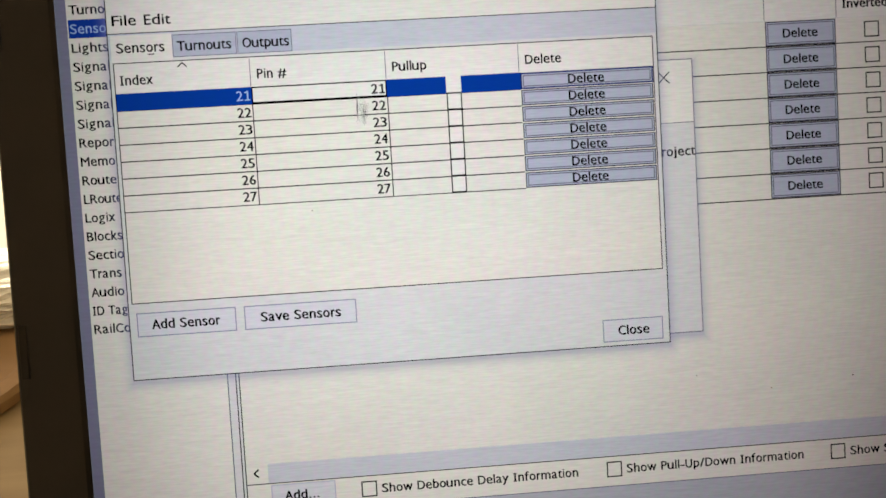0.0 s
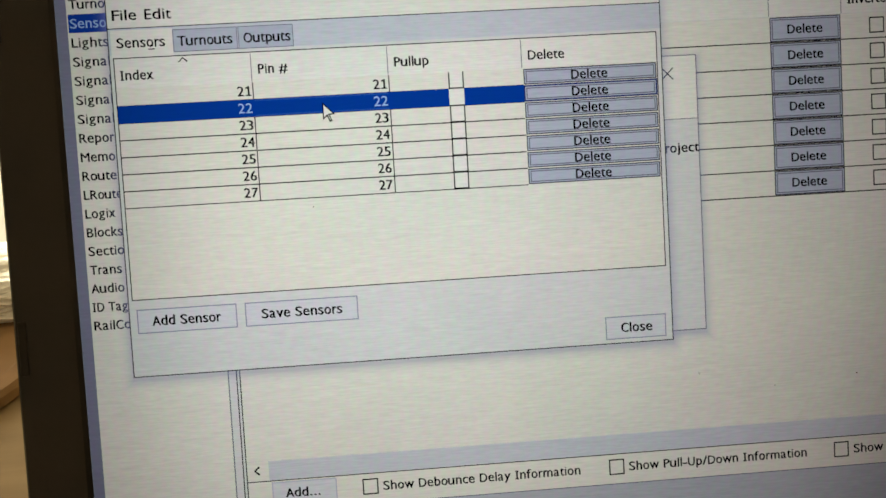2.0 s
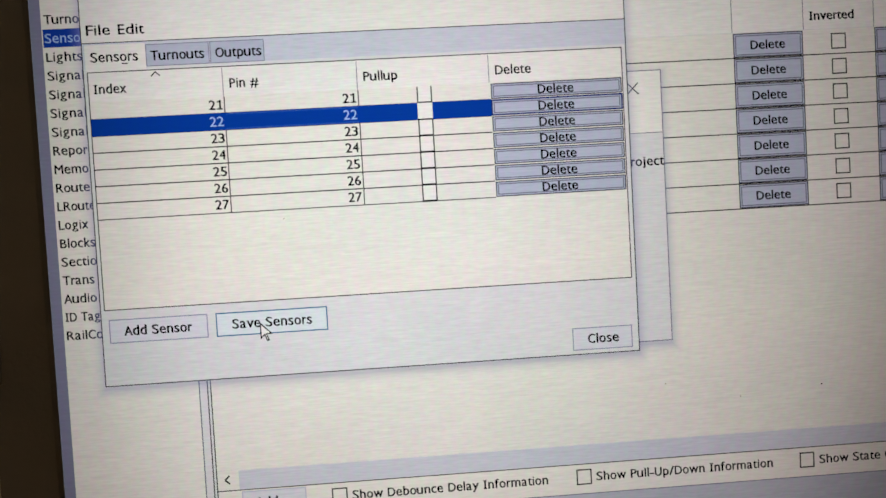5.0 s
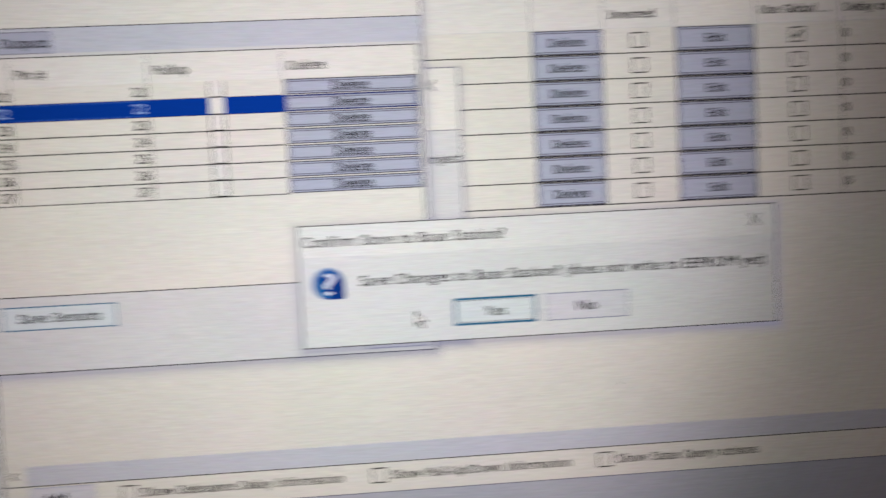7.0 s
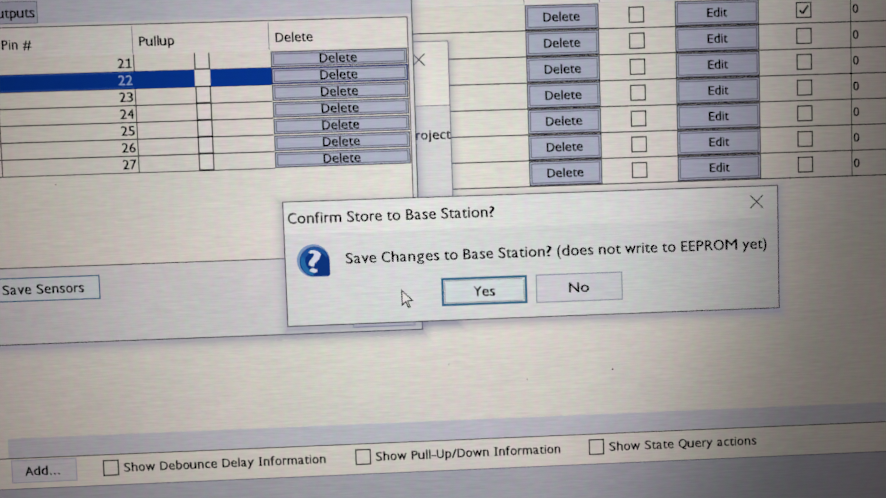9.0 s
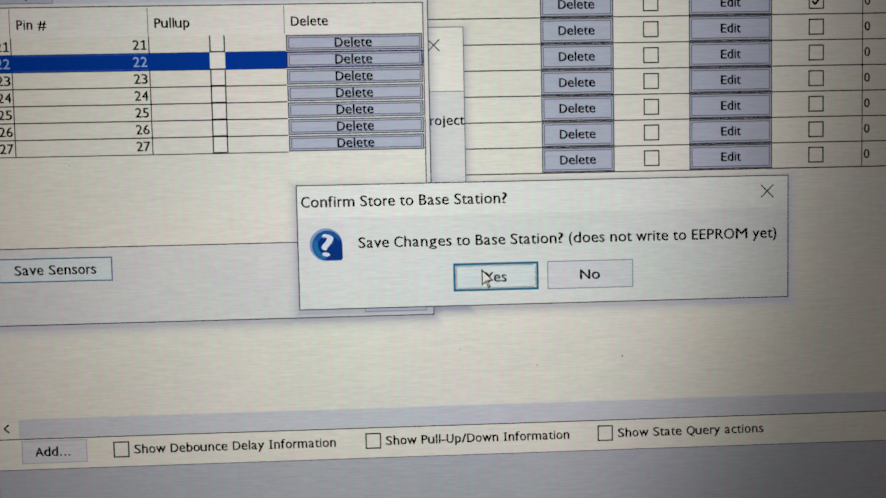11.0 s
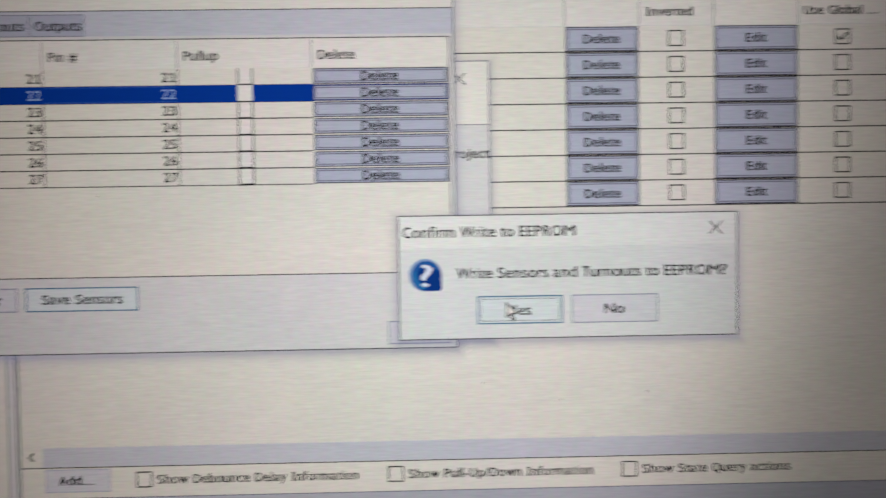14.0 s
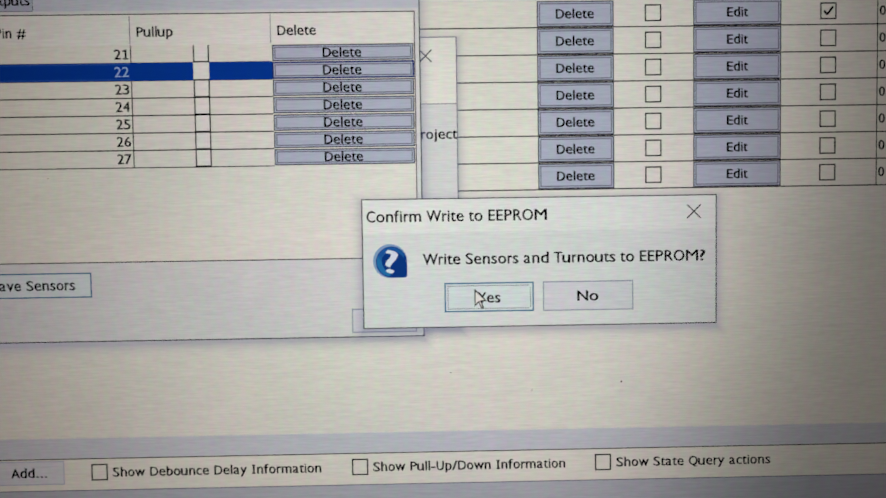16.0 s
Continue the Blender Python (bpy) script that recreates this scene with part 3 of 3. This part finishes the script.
def build_back_dialog():
    w = thing("message_dialog", "half hidden pale dialog box behind the sensor dialog", "dialog box", at=LID)
    soft_shade(330, 188, 604.6, 458, 11, 6, w)
    rect("dialog_back", 330, 188, 604.6, 458, 7, PALE, w)
    rect("title_bar", 331, 189, 603.8, 249.4, 8, WHITE, w, "white title bar")
    rect("title_line", 331, 249.4, 603.8, 250.1, 8.6, SOFTLINE, w)
    outline("dialog_edge", 330, 188, 604.6, 458, 0.8, 9, SOFTLINE, w)
    close_mark(575.6, 205.5, 5.6, 9, w)
    write("roject", 570.6, 604.2, 277.8, 8.6, 9, w, name="message_text")


def row_top(k):
    return 193.0 + 16 * k


def build_sensor_dialog():
    w = thing("sensor_dialog", "pale dialog box with a sensor pin table and buttons", "dialog box", at=FRONT)
    soft_shade(44.6, 60, 570.8, 466.6, 13, 10, w)
    rect("dialog_back", 44.6, 60, 570.8, 466.6, 12, PALE, w)
    outline("dialog_edge", 44.6, 60, 570.8, 466.6, 0.9, 12.8, LINE, w)
    rect("menu_bar", 45.5, 90, 570, 136.4, 13, WHITE, w, "white menu bar")
    rect("menu_line", 45.5, 136.4, 570, 137.2, 13.8, LINE, w)
    write("File", 50.2, 72.8, 124.6, 9.2, 14, w, name="menu_text", message=True)
    write("Edit", 80.2, 104.8, 124.8, 9.2, 14, w, name="menu_text", message=True)
    rect("tab_strip", 45.5, 137.2, 570, 161.2, 13, STRIP, w, "pale blue tab strip")
    tab = rect("tab", 47.5, 138.5, 104.4, 164.0, 14, WHITE, w, "white tab in front")
    write("Sensors", 52.6, 97.4, 150.4, 8.8, 15, tab)
    rect("key_mark", 81.6, 156.6, 87.6, 157.6, 15, BLACK, tab)
    for a, b, t0, t1, s in ((104.8, 164.6, 108.9, 160, "Turnouts"), (165.4, 217, 170.3, 214.4, "Outputs")):
        tab = rect("tab", a, 140, b, 161.0, 14, BUTTON, w, "pale blue tab")
        outline("tab_edge", a, 140, b, 161.0, 0.6, 14.8, SOFTLINE, tab)
        write(s, t0, t1, 150.9, 8.8, 15, tab)
    # table
    rect("table_field", 49.0, 164.6, 565.6, 392.2, 13, CREAM, w, "cream table field")
    outline("table_edge", 48.4, 164.0, 566.2, 392.8, 0.9, 14.6, LINE, w)
    rect("table_header", 49.3, 165.0, 565.3, 192.6, 14, WHITE, w, "white table header")
    for u in (175.2, 304.0, 432.8):
        rect("header_divider", u, 166, u + 0.7, 192, 14.8, SOFTLINE, w)
    for s, a, b in (("Index", 53.8, 84.4), ("Pin #", 181.9, 209.7), ("Pullup", 310.6, 343.8), ("Delete", 439.6, 475.0)):
        write(s, a, b, 180.6, 8.6, 16, w, name="header_text")
    strokes("sort_arrow", [((-4.2, 2), (0, -2)), ((0, -2), (4.2, 2))], 1.1, 112.5, 168.4, 15, LINE, w)
    for k in range(ROWS):
        v, n = row_top(k), str(21 + k)
        c = v + 7.9
        if k:
            rect("row_line", 49.3, v - 0.5, 434, v + 0.6, 14.6, LINE, w)
        for u in (175.4, 304.2):
            rect("cell_line", u, v, u + 1.0, v + 15.6, 14.6, LINE, w)
        write(n, 161.0, 174.2, c, 8.8, 16, w, name="cell_value")
        write(n, 289.4, 302.6, c, 8.8, 16, w, name="cell_value")
        cb = rect("check_box", 361.6, v, 376.2, v + 15.8, 15, WHITE, w)
        for u in (361.6, 375.2):
            rect("box_side", u, v, u + 1.2, v + 15.2, 15.8, LINE, cb)
        rect("box_foot", 361.6, v + 14.7, 376.4, v + 16.6, 15.8, BLACK, cb)
        button("delete_button", "Delete", 434.4, v + 0.7, 564.6, v + 15.6, 480.7, 516.5, 8.4, 16, w, BUTTON, BUTTON_EDGE, True)
    rect("row_line", 49.3, 304.6, 434, 305.5, 14.6, LINE, w)
    # buttons
    button("add_button", "Add Sensor", 52.0, 401.6, 146.2, 424.8, 66.0, 131.0, 8.8, 14, w, BUTTON_GREY, PALE_EDGE)
    button("save_button", "Save Sensors", 154.0, 401.6, 262.0, 424.8, 169.4, 246.8, 8.8, 14, w, BUTTON_GREY, PALE_EDGE)
    button("close_button", "Close", 503.2, 439.6, 563.8, 462.2, 518.6, 550.0, 8.8, 14, w, BUTTON_GREY, PALE_EDGE)


def build_selection():
    """The blue bar over the chosen table row; drawn for the first row, it later moves one row down."""
    b = thing("selection_bar", "dark blue bar over the chosen table row", "selection bar", at=FRONT)
    v = row_top(0)
    rect("bar", 49.2, v - 0.2, 361.6, v + 16.2, 19, BLUE, b)
    rect("bar", 376.2, v - 0.2, 434.2, v + 16.2, 19, BLUE, b)
    rect("check_box", 361.6, v, 376.2, v + 15.4, 19, WHITE, b, "white box in the bar")
    rect("box_foot", 361.6, v + 15.2, 376.2, v + 16.4, 19.6, BLACK, b)
    outline("focus_frame", 434.0, v + 0.2, 565.0, v + 16.0, 1.5, 19.4, NAVY, b, "dark blue button frame")
    write("22", 161.0, 174.2, v + 7.9, 8.8, 20, b, WORDS_WHITE, 0.2, name="cell_value")
    write("22", 289.4, 302.6, v + 7.9, 8.8, 20, b, WORDS_WHITE, 0.2, name="cell_value")
    dots = []
    for k in range(58):
        dots += [(177.0 + k * 2.2, v + 0.6, 178.1 + k * 2.2, v + 1.5), (177.0 + k * 2.2, v + 14.6, 178.1 + k * 2.2, v + 15.5)]
    place("focus_outline", mesh_of("focus_outline", flat_bars(dots), DOTS_BLUE), 0, 0, 19.6, b)
    e = thing("cell_editor", "white cell being edited, number 21, thin black frame", "table cell", at=FRONT)
    rect("cell", 175.6, v - 0.2, 304.4, v + 16.2, 21, WHITE, e)
    outline("cell_frame", 175.6, v - 0.2, 304.4, v + 16.4, 1.2, 21.8, BLACK, e)
    rect("cell_foot", 176.8, v + 14.2, 303.2, v + 15.2, 21.8, BLACK, e)
    write("21", 289.4, 302.6, v + 7.9, 8.8, 22.6, e, name="cell_value")
    x = thing("index_cell", "blue chosen index cell, white number 21", "table cell", at=FRONT)
    rect("cell", 150.0, v + 0.2, 175.2, v + 15.8, 21, BLUE, x)
    write("21", 161.0, 174.2, v + 7.9, 8.8, 22, x, WORDS_WHITE, 0.2, name="cell_value")
    h = thing("header_highlight", "light blue glow over the pin header cell", "highlight", at=FRONT)
    rect("glow", 176.0, 165.4, 304.0, 192.6, 17.5, SKYBLUE, h)
    write("Pin #", 181.9, 209.7, 180.6, 8.6, 18.5, h, name="header_text")
    s = thing("button_highlight", "mint green glow with teal edge on the save button", "highlight", at=FRONT)
    rect("glow", 154.0, 401.6, 262.0, 424.8, 17, MINT, s)
    outline("glow_edge", 154.0, 401.6, 262.0, 424.8, 1.1, 17.8, TEAL, s, "thin teal edge")
    write("Save Sensors", 169.4, 246.8, 413.2, 8.8, 18.6, s, name="button_text")
    return b, e, x, h, s


def question_icon(u, v, parent):
    """A blue disc, square at its lower right, with a pale ring, lighter lower left and a white question mark."""
    def leaf(r, turn=0.25, share=0.75, n=31):
        return [(r * math.cos(a), r * math.sin(a)) for a in (math.tau * (turn + share * k / (n - 1)) for k in range(n))]

    def corner(r):
        return leaf(r) + [(r, r * 0.86), (r * 0.95, r * 0.95), (r * 0.86, r)]

    def crescent(r, lean, turn, share):
        outer = leaf(r, turn, share, 21)
        inner = [(x * 0.86 + lean[0], y * 0.86 + lean[1]) for x, y in reversed(outer)]
        return outer + inner
    icon = polygon("icon", corner(15.9), 29, ICON_RING, parent, u, v, "blue icon with a white question mark")
    polygon("icon_face", corner(14.5), 29.7, ICON_BLUE, icon, u + 1.2, v + 0.9)
    polygon("icon_glow", crescent(13.6, (2.6, -1.0), 0.28, 0.28), 30.2, ICON_LIGHT, icon, u + 1.2, v + 0.9)
    polygon("icon_gleam", crescent(13.8, (1.2, 2.4), 0.56, 0.36), 30.2, ICON_MID, icon, u + 1.2, v + 0.9)
    write("?", u - 4.6, u + 7.4, v + 0.6, 20.5, 31, icon, ICON_WHITE, bold=1.5, message=True)


def confirm_dialog(label, title, t1, words, m0, m1, u0, u1, icon_u, edge):
    w = thing("confirm_dialog", label, "dialog box", "confirm dialogs", at=FRONT)
    v0, v1 = 337.3, 458.8
    soft_shade(u0, v0, u1, v1, 12, 26, w)
    rect("dialog_back", u0, v0, u1, v1, 27, DIALOG_WHITE, w)
    rect("message_field", u0 + 1, 369, u1 - 1, v1 - 1, 27.6, MESSAGE_FIELD, w)
    outline("dialog_edge", u0, v0, u1, v1, 0.9, 28.4, LINE, w)
    write(title, u0 + 4.6, t1, 353.8, 10.0, 29, w, name="title_text", bold=0.45, message=True)
    close_mark(u1 - 21.4, 353.0, 6.3, 29, w)
    question_icon(icon_u - 0.4, 395.3, w)
    write(words, m0, m1, 394.2, 9.9, 29, w, name="message_text", bold=0.5, message=True)
    yes = rect("yes_button", 590.2, 416.8, 674.0, 444.4, 28.4, MINT, w, "pale button with a dotted teal edge")
    outline("button_edge", 590.2, 416.8, 674.0, 444.4, edge, 29, TEAL, yes)
    dots = []
    a, b, c, d = 593.0, 419.4, 671.2, 441.8
    n = int((c - a) / 2.2)
    for k in range(n):
        dots += [(a + k * 2.2, b, a + k * 2.2 + 1.1, b + 0.9), (a + k * 2.2, d - 0.9, a + k * 2.2 + 1.1, d)]
    for k in range(1, int((d - b) / 2.2)):
        dots += [(a, b + k * 2.2, a + 0.9, b + k * 2.2 + 1.1), (c - 0.9, b + k * 2.2, c, b + k * 2.2 + 1.1)]
    place("focus_outline", mesh_of("focus_outline", flat_bars(dots), BLACK), 0, 0, 29, yes)
    write("Yes", 621.4, 642.6, 431.0, 9.4, 29.4, yes, message=True)
    button("no_button", "No", 682.6, 416.8, 767.8, 444.6, 714.9, 734.9, 9.4, 28.4, w, BUTTON_GREY, PALE_EDGE, message=True)
    return w


def build_pale_title():
    """The title strip of the store dialog while the dialog is not the chosen one: grey words, no close mark."""
    t = thing("pale_title", "white title strip with faded grey words", "title bar", at=FRONT)
    rect("title_bar", 440.8, 338.4, 922.2, 368.6, 31.8, DIALOG_WHITE, t)
    write("Confirm Store to Base Station?", 444.2, 644.4, 353.8, 10.0, 32.6, t, WORDS_GREY, 0.45, name="title_text", message=True)
    return t


def build_pointer():
    """The arrow pointer; its tip is its origin."""
    p = thing("mouse_pointer", "white arrow pointer with a black edge", "mouse pointer", at=FRONT)
    arrow = [(0, 0), (0, 17), (3.9, 13.3), (6.3, 19.2), (9.0, 18.0), (6.5, 12.3), (12, 12.0)]
    inner = [(1.1, 2.7), (1.1, 14.4), (4.3, 11.4), (6.9, 17.6), (7.5, 17.3), (5.0, 11.2), (9.4, 11.0)]
    polygon("arrow_edge", arrow, 0, BLACK, p)
    polygon("arrow_face", inner, 0.8, WHITE, p)
    return p


build_room()
build_table()
build_board()
build_bag()
build_laptop()
build_main_window()
build_back_dialog()
build_sensor_dialog()
SELECTION, EDITOR, INDEX, HEADER_GLOW, BUTTON_GLOW = build_selection()
STORE = confirm_dialog("white confirm dialog asking to store to base station", "Confirm Store to Base Station?", 644.4,
                       "Save Changes to Base Station? (does not write to EEPROM yet)", 498.4, 911.4, 439.6, 923.4, 467.6, 2.2)
WRITE = confirm_dialog("white confirm dialog asking to write to memory", "Confirm Write to EEPROM", 687.0,
                       "Write Sensors and Turnouts to EEPROM?", 570.4, 836.0, 513.8, 846.6, 540.2, 1.2)
PALE_TITLE = build_pale_title()
POINTER = build_pointer()


def motions():
    """Windows and marks come forward out of the display when they open and sink back when they close."""
    def pops(ob, spans, depth=0.004):
        rows = []
        shown = lambda t: any(a <= t < b for a, b in spans)
        at = lambda t: FRONT @ pose(0, 0.0 if shown(t) else depth, 0)
        rows.append((0.0, at(0.0)))
        for a, b in spans:
            for e in (a, b):
                if 0 < e < 16:
                    rows += [(e - 0.034, at(e - 0.034)), (e, at(e))]
        rows.append((16.0, at(15.99)))
        walk(ob, rows)

    pops(EDITOR, [(-1, 1.9)])
    pops(INDEX, [(-1, 1.9)])
    pops(HEADER_GLOW, [(0.97, 1.27)])
    pops(BUTTON_GLOW, [(3.27, 17)])
    # the store dialog drops behind the sensor dialog for a moment before it closes
    sunk, behind = FRONT @ pose(0, 0.004, 0), FRONT @ pose(0, 23.5 * LAY, 0)
    walk(STORE, [(0.0, sunk), (5.167, sunk), (5.2, FRONT), (11.933, FRONT), (11.967, behind), (12.033, behind), (12.067, sunk), (16.0, sunk)])
    walk(PALE_TITLE, [(0.0, sunk), (11.933, sunk), (11.967, behind), (12.033, behind), (12.067, sunk), (16.0, sunk)])
    pops(WRITE, [(12.07, 17)])
    down = FRONT @ pose(0, 0, -16 * S)
    walk(SELECTION, [(0.0, FRONT), (1.867, FRONT), (1.9, down), (16.0, down)])
    tips = ((0.0, 274.4, 209.8), (0.1, 268, 269), (0.2, 259, 289.2), (0.3, 259.6, 293), (0.4, 229.8, 357.8), (0.5, 222.5, 369), (0.6, 221, 381.6),
            (0.7, 216.2, 390.3), (0.8, 218, 371), (0.9, 238.5, 187), (1.0, 240.4, 187.3), (1.1, 238.7, 189.6), (1.2, 241, 196.6), (1.3, 239.8, 212.4),
            (1.4, 240.6, 215.7), (2.0, 240.0, 215.0), (2.4, 241.2, 218.5), (2.5, 236.8, 220.5), (2.6, 233, 281.4), (2.7, 227, 343), (2.8, 226, 355.4), (3.0, 225.8, 355.1),
            (3.1, 220.5, 374), (3.2, 204.2, 388), (3.3, 196.4, 404.8), (3.4, 195, 409.8), (3.5, 195.6, 414.4), (4.2, 196, 413), (6.1, 196, 413),
            (6.3, 246, 410), (6.38, 353.6, 383.6), (6.42, 353.6, 383.6), (6.48, 446.6, 403.2), (6.52, 446.6, 403.2), (6.58, 543.5, 425.1), (6.62, 543.5, 425.1), (6.7, 545, 425), (6.9, 551, 426), (9.05, 551, 426), (9.2, 606, 424), (9.6, 617, 423), (11.5, 618, 422.6), (16.0, 618.2, 422.4))
    walk(POINTER, [(t, FRONT @ pose(u * S, -36 * LAY, -v * S)) for t, u, v in tips])


motions()
